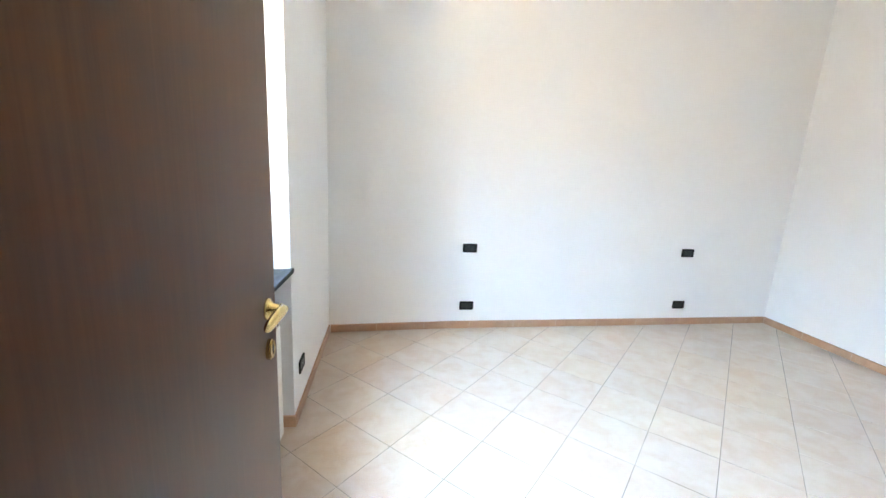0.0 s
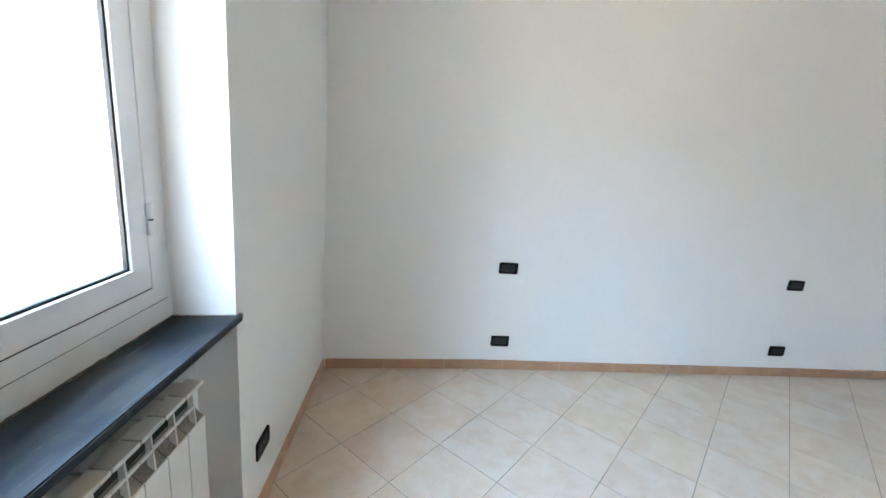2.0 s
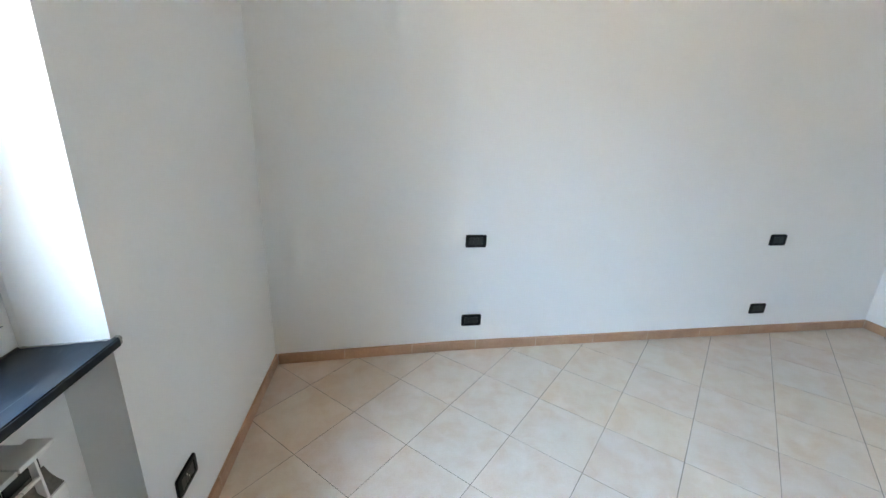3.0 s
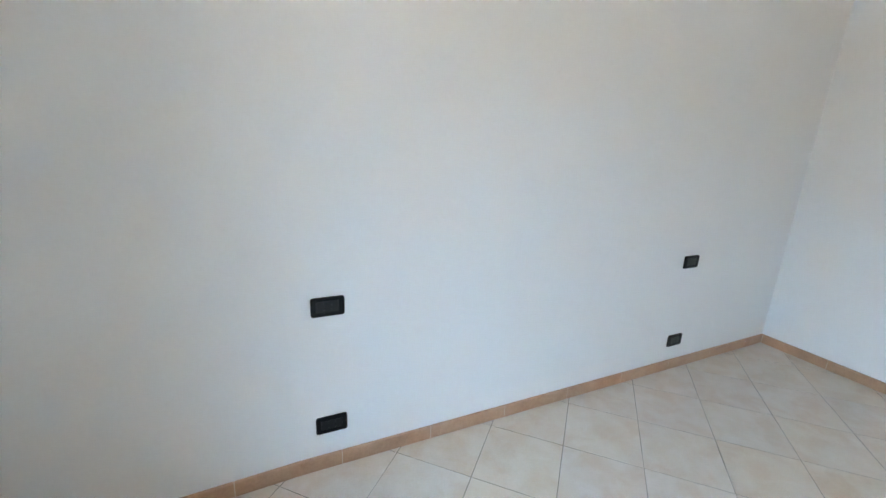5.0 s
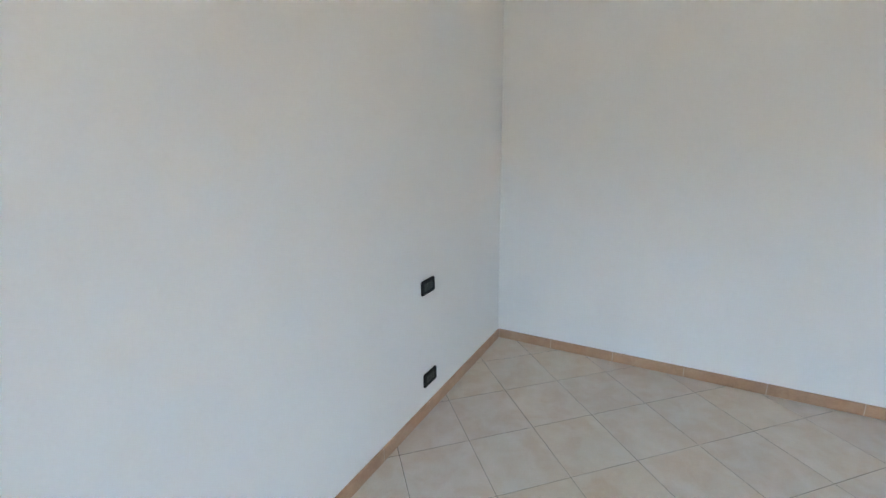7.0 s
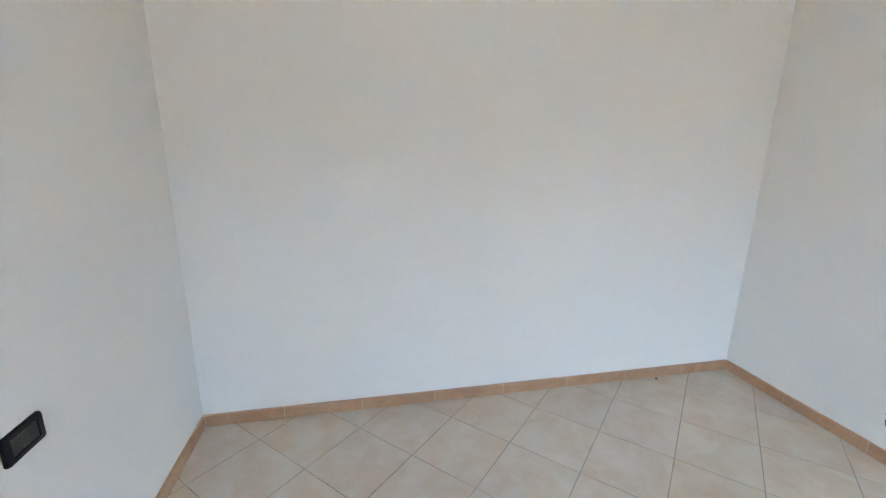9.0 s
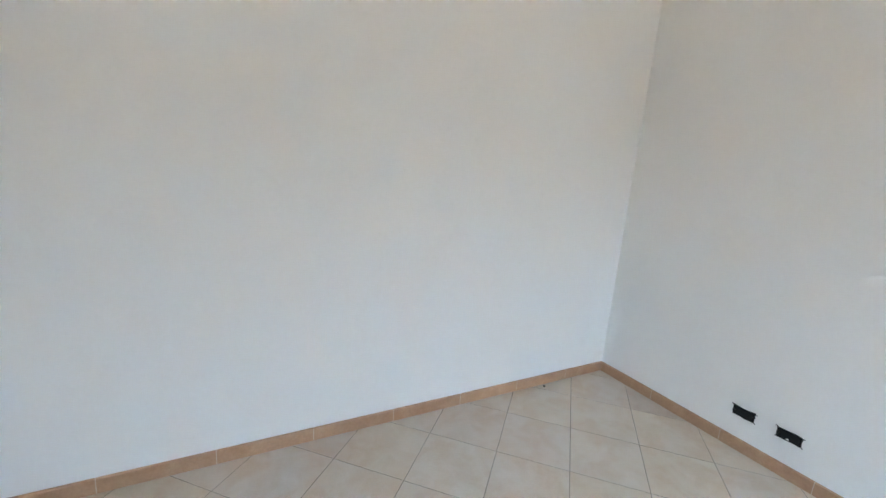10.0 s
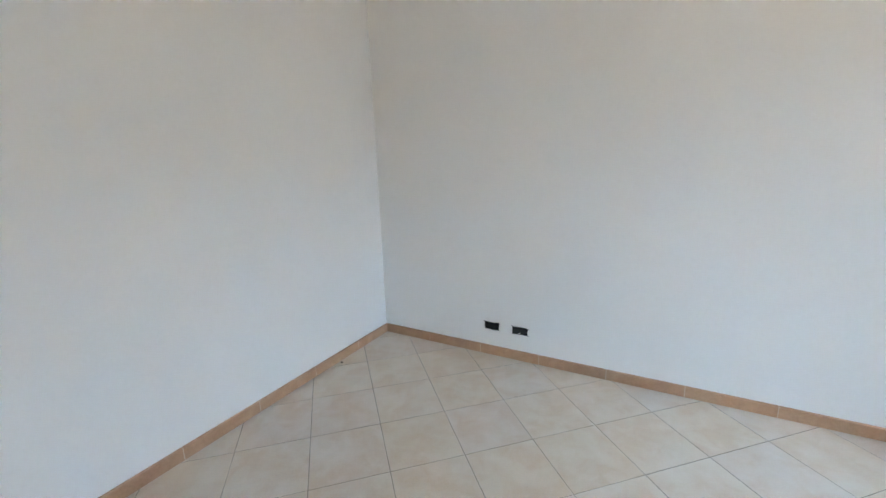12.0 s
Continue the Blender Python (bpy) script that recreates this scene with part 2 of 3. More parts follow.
structure("wall_north", add_prism(bmesh.new(), [(X1 + 0.2, 0), (X1 + 0.2, 0.2), (-0.45, 0.2), (-0.45, -KINK * 1.5 / 1.05), (1.05, 0)], -0.1, H), plaster, "smooth white painted plaster wall with black sockets")
structure("wall_east", boxed(X1, Y0 - T, -0.1, X1 + 0.2, 0, H), plaster, "bare smooth white painted plaster wall")
bm = boxed(DOOR1, Y0 - T, -0.1, X1, Y0, H)
add_box(bm, -0.45, Y0 - T, -0.1, DOOR0, Y0, H)
add_box(bm, DOOR0, Y0 - T, DOOR_H, DOOR1, Y0, H)
structure("wall_south", bm, plaster, "white painted plaster wall with the doorway")

bm = add_prism(bmesh.new(), [(0, 0), (0, 1.30), (-0.35, 1.30), (-0.35, 0)], -0.1, SILL - 0.025)
add_prism(bm, [(0, 0), (0, 1.30), (-0.35, 1.30), (-0.35, -0.026), (-0.16, -0.026)], SILL - 0.025, WIN_TOP)
add_box(bm, -0.35, 0, WIN_TOP, 0, 1.30, H)
structure("wall_west", bm, plaster, "white painted wall beside the window", WEST)
bm = add_prism(bmesh.new(), [(0, -WIN - 0.75), (0, -WIN), (-0.35, -WIN), (-0.35, -WIN - 0.75)], -0.1, SILL - 0.025)
add_prism(bm, [(0, -WIN - 0.75), (0, -WIN), (-0.16, -WIN + 0.03), (-0.35, -WIN + 0.03), (-0.35, -WIN - 0.75)], SILL - 0.025, WIN_TOP)
add_box(bm, -0.35, -WIN - 0.75, WIN_TOP, 0, 0, H)
add_box(bm, -0.35, -WIN, -0.1, -0.13, 0, SILL - 0.025)
structure("wall_window", bm, plaster, "white painted wall with window and radiator niche", BAY)
structure("ceiling", boxed(-0.45, Y0 - T - 2.0, H, X1 + 0.2, 0.2, H + 0.15), ceiling_paint, "flat white painted ceiling")

bm = boxed(-0.45, Y0 - T - 2.0, -0.1, -0.30, Y0 - T, H)
add_box(bm, -0.30, Y0 - T - 2.0, -0.1, 1.75, Y0 - T - 1.85, H)
add_box(bm, 1.60, Y0 - T - 1.85, -0.1, 1.75, Y0 - T, H)
structure("wall_hall", bm, hall_paint, "plain cream painted hall walls")

# glowing board outside the window, stands for pale distance and lights the room
glow = bpy.data.materials.new("glowing_backdrop")
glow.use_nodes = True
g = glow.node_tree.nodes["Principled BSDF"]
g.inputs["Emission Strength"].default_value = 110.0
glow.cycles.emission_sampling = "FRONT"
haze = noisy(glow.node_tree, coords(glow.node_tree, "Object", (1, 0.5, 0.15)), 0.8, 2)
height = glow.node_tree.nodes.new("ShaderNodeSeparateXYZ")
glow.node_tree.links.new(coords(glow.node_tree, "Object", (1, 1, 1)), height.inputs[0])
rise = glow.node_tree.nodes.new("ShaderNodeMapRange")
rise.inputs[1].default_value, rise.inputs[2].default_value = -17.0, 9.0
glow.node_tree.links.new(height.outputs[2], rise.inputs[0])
# strong warm ground band added below to light the ceiling, dim pale fronts, blue sky above
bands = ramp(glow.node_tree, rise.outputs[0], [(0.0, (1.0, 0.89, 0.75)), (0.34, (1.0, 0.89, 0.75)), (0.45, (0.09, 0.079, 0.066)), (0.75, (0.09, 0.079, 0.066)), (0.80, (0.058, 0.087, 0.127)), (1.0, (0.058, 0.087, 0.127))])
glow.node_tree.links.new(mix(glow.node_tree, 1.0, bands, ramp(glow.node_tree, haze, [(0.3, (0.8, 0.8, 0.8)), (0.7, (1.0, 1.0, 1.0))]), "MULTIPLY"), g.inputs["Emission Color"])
structure("backdrop", boxed(-9.2, -16, -17, -9.0, 15, 9), glow, "glowing backdrop board outside the window, added to light the room", WEST)

# ---- door ----
bm = boxed(DOOR0 - 0.03, Y0 - T - 0.006, 0, DOOR0 - 0.002 + 0.02, Y0 + 0.006, DOOR_H - 0.022, bevel=0.003)
add_box(bm, DOOR1 - 0.018, Y0 - T - 0.006, 0, DOOR1 + 0.03, Y0 + 0.006, DOOR_H - 0.022, bevel=0.003)
add_box(bm, DOOR0 - 0.03, Y0 - T - 0.006, DOOR_H - 0.022, DOOR1 + 0.03, Y0 + 0.006, DOOR_H + 0.03, bevel=0.003)
structure("door_frame", bm, wood, "dark walnut door lining in the doorway")


def build_door():
    """Leaf opened square into the room; its face looks east."""
    face, free = 0.157, -2.351
    door = root("door", pose(face, free, 0), "dark walnut veneer door standing open, brass lever handle", "door")
    part("leaf", boxed(-0.045, Y0 + 0.012 - free, 0.008, 0, 0, 2.09, bevel=0.0025), wood, door)
    for z in (0.25, 1.05, 1.85):
        bm = add_lathe(bmesh.new(), [(0.004, -0.035), (0.0065, -0.033), (0.0065, 0.033), (0.004, 0.035)], pose(-0.008, Y0 + 0.010 - free, z), 14)
        part("hinge", bm, brass, door, "brass door hinge", smooth=True)
    side = pose(0, -0.076, 1.105, 0, 90, 0)
    bm = add_lathe(bmesh.new(), [(0.0232, 0.0), (0.0232, 0.004), (0.0222, 0.0062), (0.0205, 0.0074), (0.0170, 0.0078), (0.0162, 0.0098), (0.0150, 0.0118), (0.0140, 0.0122)], side)
    handle = part("door_handle", bm, brass, door, "polished brass lever handle", smooth=True)
    bm = add_lathe(bmesh.new(), [(0.0135, 0.011), (0.0120, 0.017), (0.0098, 0.026), (0.0082, 0.035), (0.0065, 0.042), (0.003, 0.044)], side)
    part("neck", bm, brass, handle, smooth=True)
    line = []
    tip = lambda a: math.sqrt(max(0.02, 1 - max(0.0, (a - 0.86) / 0.14) ** 2))
    for k in range(25):
        a = k / 24
        bend = math.sin(min(1.0, a * 4) * math.pi / 2)
        line.append((0.028 + 0.012 * bend - 0.020 * a ** 1.5, -0.068 - 0.010 * bend - 0.092 * a, 1.107 + 0.005 * math.sin(a * 3.14) - 0.013 * a * a,
                     (0.0058 + 0.0034 * math.sin(0.35 + a * 2.5)) * tip(a), (0.0064 + 0.0070 * math.sin(0.3 + a * 2.4)) * tip(a)))
    part("lever", add_tube(bmesh.new(), line), brass, handle, smooth=True)
    bm = add_prism(bmesh.new(), [(0.0232 * math.cos(a), 0.0222 * math.sin(a)) for a in (2 * math.pi * k / 28 for k in range(28))], 0, 0.011)
    bmesh.ops.bevel(bm, geom=[e for e in bm.edges if all(v.co.z > 0.010 for v in e.verts)], offset=0.004, segments=2, affect="EDGES")
    plate = part("keyhole_plate", bm, brass, door, "round brass keyhole plate", pose(0, -0.076, 1.013, 90, 0, 90), smooth=True)
    bm = add_prism(bmesh.new(), rounded(0.007, 0.022, 0.0033), 0.0111, 0.0116)
    part("keyhole", bm, shadow_hole, plate)
    return door


build_door()

# ---- window ----


def add_ring(bm, y0, z0, y1, z1, width, x0, x1, bevel=0.004):
    """A mitred rectangular frame in the plane of the window, with softened front edges."""
    section = [(0, x0), (0, x1 - bevel), (bevel, x1), (width - bevel, x1), (width, x1 - bevel), (width, x0)] if bevel else [(0, x0), (0, x1), (width, x1), (width, x0)]
    loops = []
    for d, x in section:
        loops.append([bm.verts.new((x, y, z)) for y, z in ((y0 + d, z0 + d), (y1 - d, z0 + d), (y1 - d, z1 - d), (y0 + d, z1 - d))])
    for a, b in zip(loops, loops[1:] + loops[:1]):
        for i in range(4):
            k = (i + 1) % 4
            bm.faces.new((a[i], a[k], b[k], b[i]))
    return bm


def build_window():
    window = tagged(new("window_1"), "white plastic casement window, closed, bright daylight behind", "window", kind="structure")
    window.matrix_basis = BAY
    low = SILL + 0.001
    bm = boxed(-0.235, -WIN + 0.031, low, -0.1716, -0.031, low + 0.062, bevel=0.0012)
    part("lower_profile", bm, pvc, window, "plain white lower frame profile")
    part("seam", boxed(-0.1730, -WIN + 0.033, low + 0.0622, -0.1712, -0.050, low + 0.0640), seam_grey, window, "grey seam along the frame")
    bm = bmesh.new()
    add_ring(bm, -WIN + 0.031, 0.903, -0.031, WIN_TOP - 0.002, 0.079, -0.245, -0.172, 0.002)
    part("window_frame", bm, pvc, window)
    mid = -WIN / 2
    for y0, y1, name in ((mid + 0.003, -0.114, "sash"), (-WIN + 0.114, mid - 0.003, "sash")):
        z0, z1 = 0.986, WIN_TOP - 0.085
        sash = part(name, add_ring(bmesh.new(), y0, z0, y1, z1, 0.068, -0.215, -0.1695, 0.003), pvc, window)
        part("gasket", add_ring(bmesh.new(), y0 + 0.060, z0 + 0.060, y1 - 0.060, z1 - 0.060, 0.0150, -0.190, -0.176, 0.0), gasket, sash, "black rubber glazing seal")
        part("sash_seal", add_ring(bmesh.new(), y0 - 0.0038, z0 - 0.0038, y1 + 0.0038, z1 + 0.0038, 0.0078, -0.200, -0.1745, 0.0), gasket, sash, "dark rubber seal")
        pane = part("pane", boxed(-0.190, y0 + 0.070, z0 + 0.070, -0.184, y1 - 0.070, z1 - 0.070), glass, sash, "clear glass pane")
        pane.visible_shadow = False
    for y in (-0.106, -WIN + 0.106):
        for z in (1.175, 2.0):
            for dz in (-0.043, 0.002):
                bm = add_lathe(bmesh.new(), [(0.007, 0), (0.0085, 0.002), (0.0085, 0.039), (0.007, 0.041)], pose(-0.166, y, z + dz), 16)
                part("hinge", bm, pvc, window, smooth=True)
            part("hinge_pin", add_lathe(bmesh.new(), [(0.0065, -0.0022), (0.0065, 0.0022)], pose(-0.1645, y, z), 12), gasket, window)
    y, z = mid + 0.034, 1.480
    bm = boxed(-0.170, y - 0.013, z - 0.05, -0.160, y + 0.013, z + 0.03, bevel=0.004)
    grip = part("window_handle", bm, pvc, window, "white curved window handle", smooth=True)
    line = [(-0.162, y, z, 0.011, 0.011), (-0.136, y + 0.001, z + 0.003, 0.011, 0.011), (-0.120, y + 0.002, z + 0.001, 0.0115, 0.0105), (-0.108, y + 0.002, z - 0.008, 0.012, 0.010)]
    for k in range(1, 11):
        a = k / 10
        line.append((-0.105 + 0.008 * math.sin(a * 3.0) - 0.010 * a * a, y + 0.002 - 0.004 * a, z - 0.012 - 0.106 * a, 0.0125 - 0.002 * a, 0.0105 - 0.002 * a))
    part("grip", add_tube(bmesh.new(), line, side=(0, 1, 0)), pvc, grip, smooth=True)


build_window()

bm = add_prism(bmesh.new(), [(-0.19, -WIN + 0.03), (-0.16, -WIN + 0.029), (0, -WIN - 0.001), (0, -WIN - 0.012), (0.014, -WIN - 0.012), (0.014, 0.012), (0.0005, 0.012), (0, 0), (-0.16, -0.031), (-0.19, -0.031)], SILL - 0.024, SILL)
bmesh.ops.bevel(bm, geom=[e for e in bm.edges if all(v.co.x > 0.01 for v in e.verts)], offset=0.003, segments=2, affect="EDGES")
window_sill = tagged(structure("window_sill", bm, slate, "dark blue-grey slate window sill with dusty marks", BAY), category="sill")


def uneven_bead(a, b, size, steps, seed):
    """A bead of filler from a to b that swells and thins along its way."""
    rng = random.Random(seed)
    a, b = Vector(a), Vector(b)
    line = []
    for k in range(steps + 1):
        p = a.lerp(b, k / steps)
        r = size * rng.uniform(0.45, 1.25)
        line.append((p.x + rng.uniform(-0.3, 0.3) * size, p.y, p.z, r, r * rng.uniform(0.5, 0.9)))
    return add_tube(bmesh.new(), line, 7)


part("sealant", uneven_bead((-0.1705, -WIN + 0.04, SILL + 0.0008), (-0.1705, -0.036, SILL + 0.0008), 0.0042, 90, 3), grime, window_sill, "dirty sealant line", smooth=True)
part("plaster_bead", uneven_bead((-0.166, -0.0335, SILL + 0.0005), (-0.004, -0.0030, SILL + 0.0005), 0.0032, 24, 5), mortar, window_sill, "rough plaster line", smooth=True)
bm = bmesh.new()
bmesh.ops.create_icosphere(bm, subdivisions=3, radius=0.011)
for v in bm.verts:
    v.co = Vector((v.co.x * 0.8, v.co.y * 0.7, v.co.z * 1.25)) * (1 + 0.5 * noise.noise(v.co * 160))
part("mortar_lump", bm, mortar, window_sill, "rough grey mortar lump", pose(0.006, 0.014, SILL - 0.011), smooth=True)

# ---- radiator ----


def add_slab(bm, outline, y0, y1):
    """An outline of (x, z) drawn out along y."""
    a = [bm.verts.new((x, y0, z)) for x, z in outline]
    b = [bm.verts.new((x, y1, z)) for x, z in outline]
    bm.faces.new(a)
    bm.faces.new(b[::-1])
    for i in range(len(a)):
        k = (i + 1) % len(a)
        bm.faces.new((a[i], b[i], b[k], a[k]))
    return bm


def build_radiator():
    """Cast aluminium radiator of ten sections: flat front panels, two rows of air slots that lean back, and a flat top plate each."""
    n, w, top, foot, front = 10, 0.080, 0.772, 0.105, 0.002
    slot = 0.662
    rad = root("radiator", BAY @ pose(0, -0.2, 0), "white enamelled aluminium radiator under the slate sill", "radiator")
    body = bmesh.new()
    y0, y1 = -w + 0.0014, -0.0014
    add_box(body, -0.096, y0 + 0.024, foot + 0.015, -0.0405, y1 - 0.024, top - 0.04, 0.004)
    add_box(body, -0.040, y0 + 0.001, foot + 0.015, -0.036, y1 - 0.001, top - 0.0115)
    add_box(body, -0.112, y0 + 0.003, foot + 0.02, -0.104, y1 - 0.003, top - 0.018, 0.003)
    add_box(body, -0.105, -w / 2 - 0.002, foot + 0.03, -0.012, -w / 2 + 0.002, slot - 0.02)
    panel = bmesh.new()
    add_box(panel, front - 0.009, y0, foot, front, y1, slot, 0.0012)
    # each section: one rib on its middle line, and louvres that run on from rib to rib; the end section keeps the inner half
    def grille_mesh(ya, yb):
        bm = bmesh.new()
        mid = -w / 2
        add_slab(bm, [(-0.016, slot - 0.03), (front - 0.0095, slot - 0.03), (front - 0.002, slot + 0.001), (-0.004, top - 0.011), (-0.018, top - 0.011)], mid - 0.0024, mid + 0.0024)
        for y_from, y_to in ((ya, mid - 0.0024), (mid + 0.0024, yb)):
            if y_to - y_from < 0.005:
                continue
            add_slab(bm, [(-0.0020, 0.7125), (-0.0016, 0.7170), (-0.004, 0.7185), (-0.008, 0.7175), (-0.0125, 0.7150), (-0.012, 0.7125), (-0.008, 0.7120)], y_from, y_to)
        return bm

    grille, end_grille = grille_mesh(y0, y1), grille_mesh(y0, -w / 2 + 0.0024)
    # curved sheet behind the slots that throws the warm air forward, dust and sill shade in its grey
    baffle = add_slab(bmesh.new(), [(front - 0.0035, slot + 0.0005), (front - 0.005, slot + 0.003), (-0.014, slot + 0.012), (-0.024, slot + 0.026), (-0.031, slot + 0.042), (-0.0325, slot + 0.041), (-0.026, slot + 0.022), (-0.0135, slot + 0.0065), (-0.0095, slot + 0.0005)], y0, y1)
    cap = bmesh.new()
    add_box(cap, -0.092, y0 + 0.002, top - 0.020, -0.052, y1 - 0.002, top - 0.012, 0.002)
    add_box(cap, -0.042, y0 + 0.0004, top - 0.011, front + 0.002, y1 - 0.0004, top, 0.002)
    meshes = [mesh_of(k, m, c) for k, m, c in (("section", body, cast), ("front_panel", panel, enamel), ("grille", grille, enamel), ("top_plate", cap, enamel), ("grille", end_grille, enamel), ("baffle", baffle, dusty))]
    for i in range(n):
        section = new("section", meshes[0])
        section.parent = rad
        section.matrix_basis = pose(0, -i * w, 0)
        for name, me in zip(("front_panel", "grille", "top_plate"), meshes[1:]):
            piece = new(name, meshes[4] if name == "grille" and i == 0 else me)
            piece.parent = section
        sheet = new("baffle", meshes[5])
        sheet.parent = section
    for z in (foot + 0.05, top - 0.085):
        bm = add_lathe(bmesh.new(), [(0.012, 0.0), (0.0155, 0.002), (0.0155, n * w - 0.018), (0.012, n * w - 0.016)], pose(-0.072, -0.008, z, 90, 0, 0), 18)
        part("header_tube", bm, enamel, rad, smooth=True)
    for y in (-0.12, -n * w + 0.12):
        part("wall_bracket", boxed(-0.1305, y - 0.012, top - 0.12, -0.100, y + 0.012, top - 0.105, bevel=0.002), enamel, rad)
    return rad


build_radiator()

# ---- sockets ----


def socket_plate(m, label, pins=False):
    """A flush plate: rounded bezel, sunk field and three modules; local x across, y up, z out of the wall."""
    w, h = 0.124, 0.076
    plate = root("wall_socket", m, label, "socket", "black wall sockets")
    bm = bmesh.new()
    rings = []
    for (a, b, r), z in (((w, h, 0.010), 0.0), ((w, h, 0.010), 0.005), ((w - 0.005, h - 0.005, 0.008), 0.0085), ((w - 0.036, h - 0.028, 0.004), 0.0095), ((w - 0.041, h - 0.033, 0.003), 0.0055)):
        rings.append([bm.verts.new((x, y, z)) for x, y in rounded(a, b, r)])
    for a, b in zip(rings, rings[1:]):
        for i in range(len(a)):
            bm.faces.new((a[i], a[(i + 1) % len(a)], b[(i + 1) % len(a)], b[i]))
    bm.faces.new(rings[0][::-1])
    bm.faces.new(rings[-1])
    part("bezel", bm, black_plastic, plate, smooth=True)
    for k in (-1, 0, 1):
        bm = boxed(k * 0.0272 - 0.0132, -0.0208, 0.0056, k * 0.0272 + 0.0132, 0.0208, 0.0078, bevel=0.001)
        module = part("module", bm, black_satin, plate, "dark grey socket module")
        if k == 0:
            for yy in (-0.012, 0, 0.012):
                part("contact_hole", add_lathe(bmesh.new(), [(0.0024, 0.0079), (0.0024, 0.0081)], pose(0, yy, 0), 12), shadow_hole, module)
        if k == 0 and pins:
            # white chips stand in for the glint on the contacts
            for xx, yy in ((-0.004, 0.009), (0.006, -0.004)):
                part("contact_glint", boxed(xx - 0.003, yy - 0.0022, 0.0079, xx + 0.003, yy + 0.0022, 0.0088, bevel=0.0006), pvc, module, "white chip for the glint of a contact")
    return plate


first = socket_plate(pose(1.178, -0.0005, 0.718, 90, 0, 0), "black plastic wall socket on the white wall")
for x, z in ((1.179, 0.206), (3.252, 0.703), (3.250, 0.199)):
    copy_thing(first, pose(x, -0.0005, z, 90, 0, 0))
socket_plate(WEST @ pose(0.0005, 0.178, 0.272, 90, 0, 90), "black plastic wall socket beside the radiator niche", True)


def open_box(x, z, speck):
    """An unfinished socket box, closed by a torn black sheet with its corners sticking out."""
    box = root("socket_box", pose(x, Y0 + 0.0005, z, 90, 0, 180), "unfinished socket box closed with torn black cover", "socket", "open socket boxes")
    bm = bmesh.new()
    rng = random.Random(int(x * 1000))
    outline = []
    for ax, ay, bx, by in ((-0.05, -0.025, 0.05, -0.025), (0.05, -0.025, 0.05, 0.025), (0.05, 0.025, -0.05, 0.025), (-0.05, 0.025, -0.05, -0.025)):
        for k in range(5):
            a = k / 5
            j = 0.0055 if k == 0 else 0.0025
            outline.append((ax + (bx - ax) * a + rng.uniform(-j, j), ay + (by - ay) * a + rng.uniform(-j, j)))
    add_prism(bm, outline, 0, 0.004)
    part("cover", bm, black_matt, box)
    part("rim", add_ring_flat(0.094, 0.044, 0.004, 0.0041, 0.007), black_plastic, box)
    for sx in (-1, 1):
        bm = add_lathe(bmesh.new(), [(0.003, 0.0041), (0.003, 0.006), (0.0015, 0.0068)], pose(sx * 0.040, 0, 0), 10)
        part("screw", bm, black_satin, box)
    for ex, ey, turn in ((-0.050, 0.024, 140), (0.050, -0.022, -35), (0.050, 0.020, 20)):
        bm = boxed(-0.002, -0.0016, 0.001, 0.011, 0.0016, 0.0035, bevel=0.0006)
        part("fixing_ear", bm, black_plastic, box, m=pose(ex, ey, 0, 0, -18, turn))
    if speck:
        part("plaster_speck", add_prism(bmesh.new(), [(-0.010, -0.017), (0.001, -0.019), (0.004, -0.014), (-0.004, -0.011)], 0.0042, 0.0075), plaster, box, "white plaster speck")
    return box


def add_ring_flat(w, h, t, z0, z1):
    bm = bmesh.new()
    add_box(bm, -w / 2, -h / 2, z0, w / 2, -h / 2 + t, z1)
    add_box(bm, -w / 2, h / 2 - t, z0, w / 2, h / 2, z1)
    add_box(bm, -w / 2, -h / 2 + t, z0, -w / 2 + t, h / 2 - t, z1)
    add_box(bm, w / 2 - t, -h / 2 + t, z0, w / 2, h / 2 - t, z1)
    return bm


open_box(3.368, 0.205, False)
open_box(3.174, 0.205, True)

# a crumb on the floor by the east wall
bm = bmesh.new()
bmesh.ops.create_icosphere(bm, subdivisions=2, radius=0.007)
for v in bm.verts:
    v.co = Vector((v.co.x * 1.2, v.co.y, max(v.co.z * 0.7, -0.003))) * (1 + 0.35 * noise.noise(v.co * 300))
crumb = new("crumb", mesh_of("crumb", bm, rust))
crumb.matrix_basis = pose(4.213, -2.611, 0.003)
tagged(crumb, "small dark brown crumb lying on the tiles", "debris")

# ---- skirting of terracotta strips, joint by joint ----


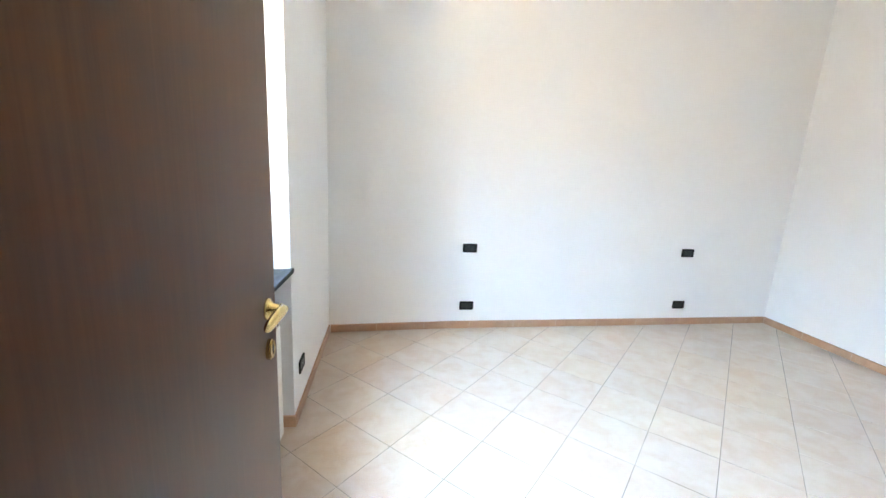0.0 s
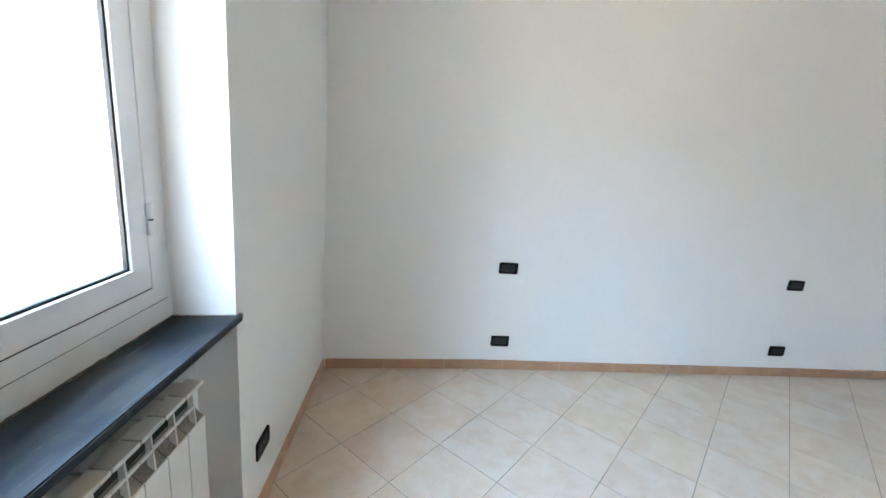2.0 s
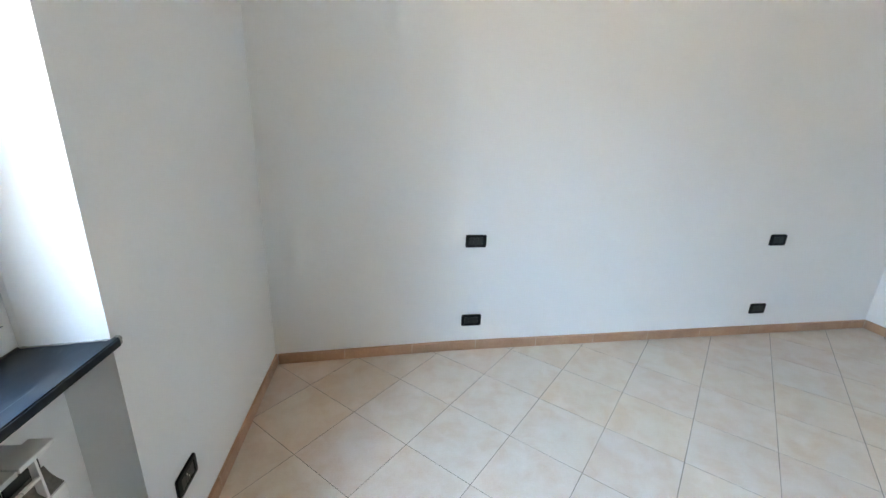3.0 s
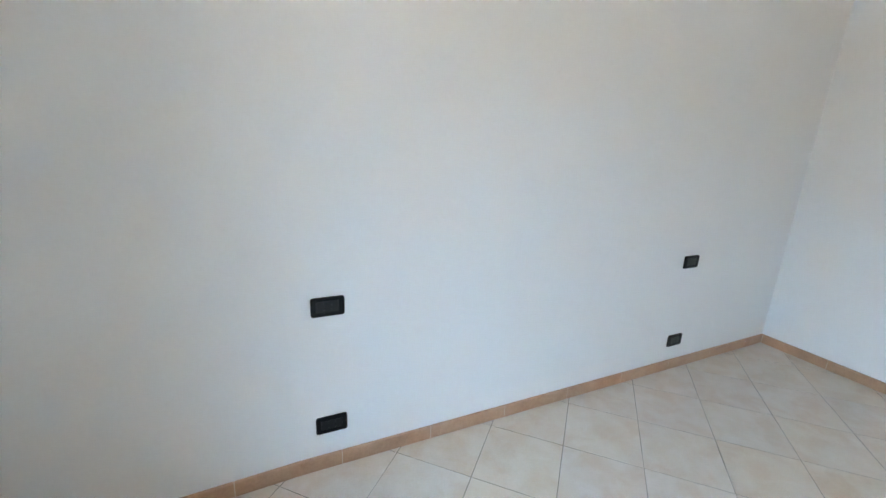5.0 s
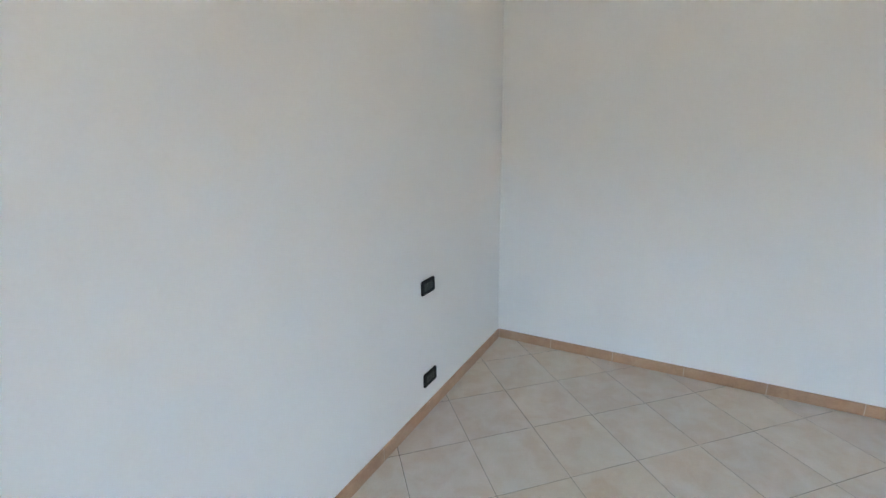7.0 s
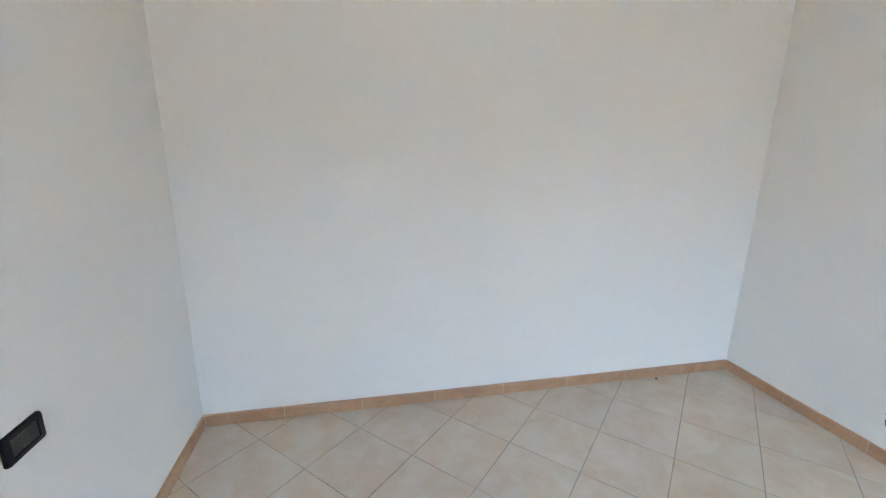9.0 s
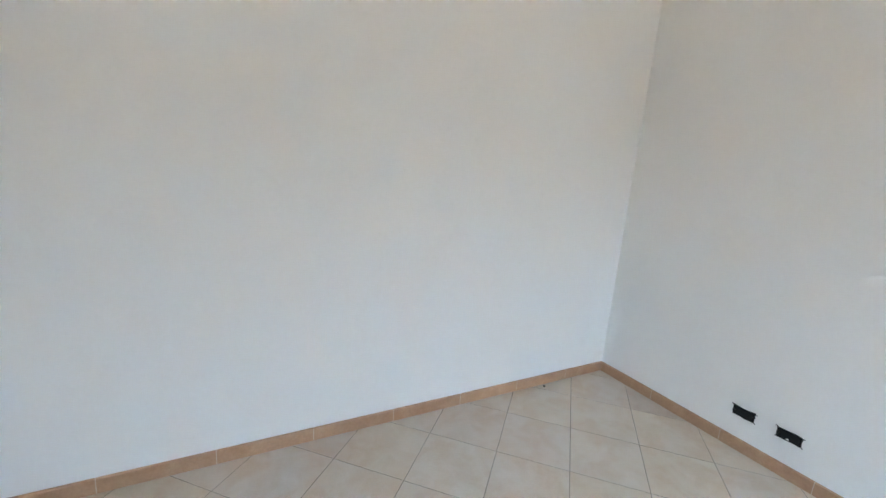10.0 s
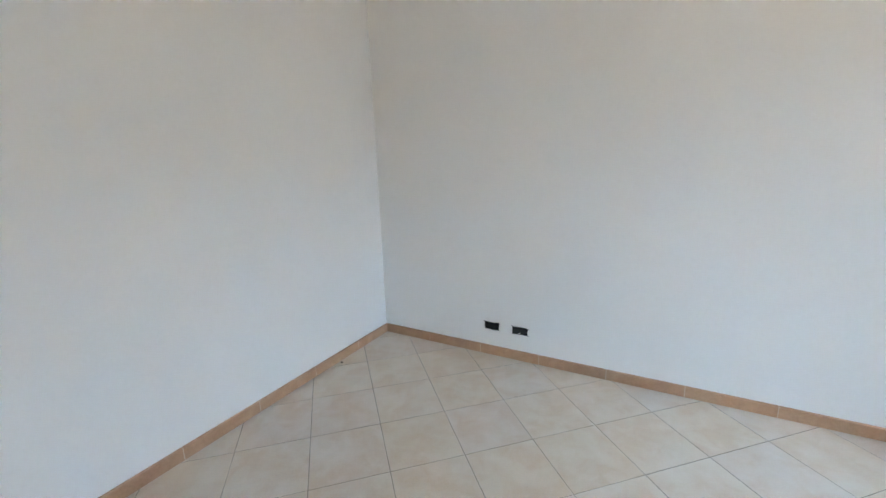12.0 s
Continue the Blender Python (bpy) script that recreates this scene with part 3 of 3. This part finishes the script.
def skirting(name, m, length, joints, label, corner=False):
    """Strips along local x from 0 to length, standing off the wall towards local y."""
    base = tagged(new(name), label, "baseboard", kind="structure")
    base.matrix_basis = m
    cuts = [0.0] + [j for j in joints if 0.03 < j < length - 0.03] + [length]
    height, thick = 0.064, 0.010
    for a, b in zip(cuts, cuts[1:]):
        bm = bmesh.new()
        half = (b - a) / 2 - 0.0018
        profile = [(0, 0), (thick, 0), (thick, height - 0.006), (thick - 0.002, height - 0.002), (thick - 0.006, height), (0, height)]
        ends = [[bm.verts.new((s * half, y, z)) for y, z in profile] for s in (-1, 1)]
        bm.faces.new(ends[0])
        bm.faces.new(ends[1][::-1])
        for i in range(len(profile)):
            k = (i + 1) % len(profile)
            bm.faces.new((ends[0][i], ends[1][i], ends[1][k], ends[0][k]))
        part("skirting_tile", bm, terracotta, base, m=pose((a + b) / 2, 0, 0.0005))
    bm = bmesh.new()
    for c in cuts[1:-1]:
        add_box(bm, c - 0.0019, 0.0004, 0.001, c + 0.0019, thick - 0.0007, height - 0.001)
    if corner:
        add_box(bm, thick + 0.0002, 0.0004, 0.001, thick + 0.0036, thick + 0.0004, height - 0.0005)
    part("joint", bm, pale_grout, base, "pale grout joints")
    return base


STRIP = 0.403
skirting("baseboard_east", pose(X1, 0, 0, 0, 0, -90) @ pose(0.0, 0, 0, 0, 0, 0) @ Matrix.Diagonal((1, -1, 1, 1)), -Y0, [0.393 + STRIP * k for k in range(8)], "terracotta-coloured tile skirting with pale joints", True)
skirting("baseboard_south", pose(X1 - 0.0105, Y0, 0) @ Matrix.Diagonal((-1, 1, 1, 1)), X1 - 0.0105 - DOOR1 - 0.035, [0.385 + STRIP * k for k in range(8)], "terracotta-coloured tile skirting with pale joints")
LEAN = math.degrees(math.asin(0.0436 / 1.014))
MIRROR = Matrix.Diagonal((1, -1, 1, 1))
skirting("baseboard_north", pose(1.0475, 0, 0) @ MIRROR, X1 - 1.0585, [0.374 + STRIP * k - 1.0115 for k in range(2, 11)], "terracotta-coloured tile skirting with pale joints")
skirting("baseboard_north_end", pose(0.036, -0.0436, 0, 0, 0, LEAN) @ MIRROR, 1.0172, [0.374, 0.374 + STRIP], "terracotta-coloured tile skirting with pale joints")
skirting("baseboard_west", WEST @ pose(0, 0.010, 0, 0, 0, 90) @ Matrix.Diagonal((1, -1, 1, 1)), 1.249, [0.36 + STRIP * k for k in range(3)], "terracotta-coloured tile skirting with pale joints")
skirting("baseboard_niche", WEST @ pose(-0.128, 0, 0) @ Matrix.Diagonal((1, -1, 1, 1)), 0.138, [], "short terracotta-coloured tile skirting in the niche")

# ---- floor: screed with grout, then square tiles laid diagonally ----
floor = structure("floor", boxed(-0.45, Y0 - T - 2.0, -0.1, X1 + 0.2, 0.2, -0.0014), grout, "cream and peach glazed tiles laid diagonally")
SIDE, GAP = 0.34, 0.0025
STEP = SIDE / math.sqrt(2)
GX, GY = 0.240, -0.747
SKEW = radians(-0.45)


def tile_outline(bm, pts):
    """A tile from its outline: flat body with a softened rim."""
    c = sum((Vector(p) for p in pts), Vector((0, 0))) / len(pts)
    rings = []
    for inset, z in ((0, -0.0012), (0, -0.0007), (0.0010, 0.0)):
        ring = []
        for p in pts:
            d = c - Vector(p)
            q = Vector(p) + d.normalized() * min(inset * 1.4, d.length * 0.5)
            ring.append(bm.verts.new((q.x, q.y, z)))
        rings.append(ring)
    for a, b in zip(rings, rings[1:]):
        for i in range(len(a)):
            bm.faces.new((a[i], a[(i + 1) % len(a)], b[(i + 1) % len(a)], b[i]))
    bm.faces.new(rings[-1])
    return bm


def clipped(pts, axis, limit, keep_above):
    out = []
    for i, p in enumerate(pts):
        q = pts[(i + 1) % len(pts)]
        pin, qin = (p[axis] >= limit) == keep_above, (q[axis] >= limit) == keep_above
        if pin:
            out.append(p)
        if pin != qin:
            f = (limit - p[axis]) / (q[axis] - p[axis])
            out.append((p[0] + (q[0] - p[0]) * f, p[1] + (q[1] - p[1]) * f))
    return out


r = STEP - GAP / math.sqrt(2)
whole = mesh_of("tile", tile_outline(bmesh.new(), [(r, 0), (0, r), (-r, 0), (0, -r)]), tile_glaze)
for a in range(-4, 20):
    for b in range(-18, 6):
        if (a + b) % 2 == 0:
            continue
        cx = GX + (a * math.cos(SKEW) - b * math.sin(SKEW)) * STEP
        cy = GY + (a * math.sin(SKEW) + b * math.cos(SKEW)) * STEP
        pts = [(cx + r * math.cos(SKEW + q), cy + r * math.sin(SKEW + q)) for q in (0, math.pi / 2, math.pi, 1.5 * math.pi)]
        cut = pts
        for axis, limit, above in ((0, -0.2, True), (0, X1 - 0.002, False), (1, Y0 - T - 1.0, True), (1, -0.002, False)):
            cut = clipped(cut, axis, limit, above) if cut else cut
        if len(cut) < 3:
            continue
        area = abs(sum(p[0] * q[1] - q[0] * p[1] for p, q in zip(cut, cut[1:] + cut[:1]))) / 2
        if area < 0.0004 or (cy < Y0 - T and not -0.3 < cx < 1.6):
            continue
        if cut == pts:
            ob = new("tile", whole)
            ob.rotation_euler.z = SKEW
        else:
            ob = new("tile", mesh_of("tile", tile_outline(bmesh.new(), [(x - cx, y - cy) for x, y in cut]), tile_glaze))
        ob.location = (cx, cy, 0)
        ob.parent = floor
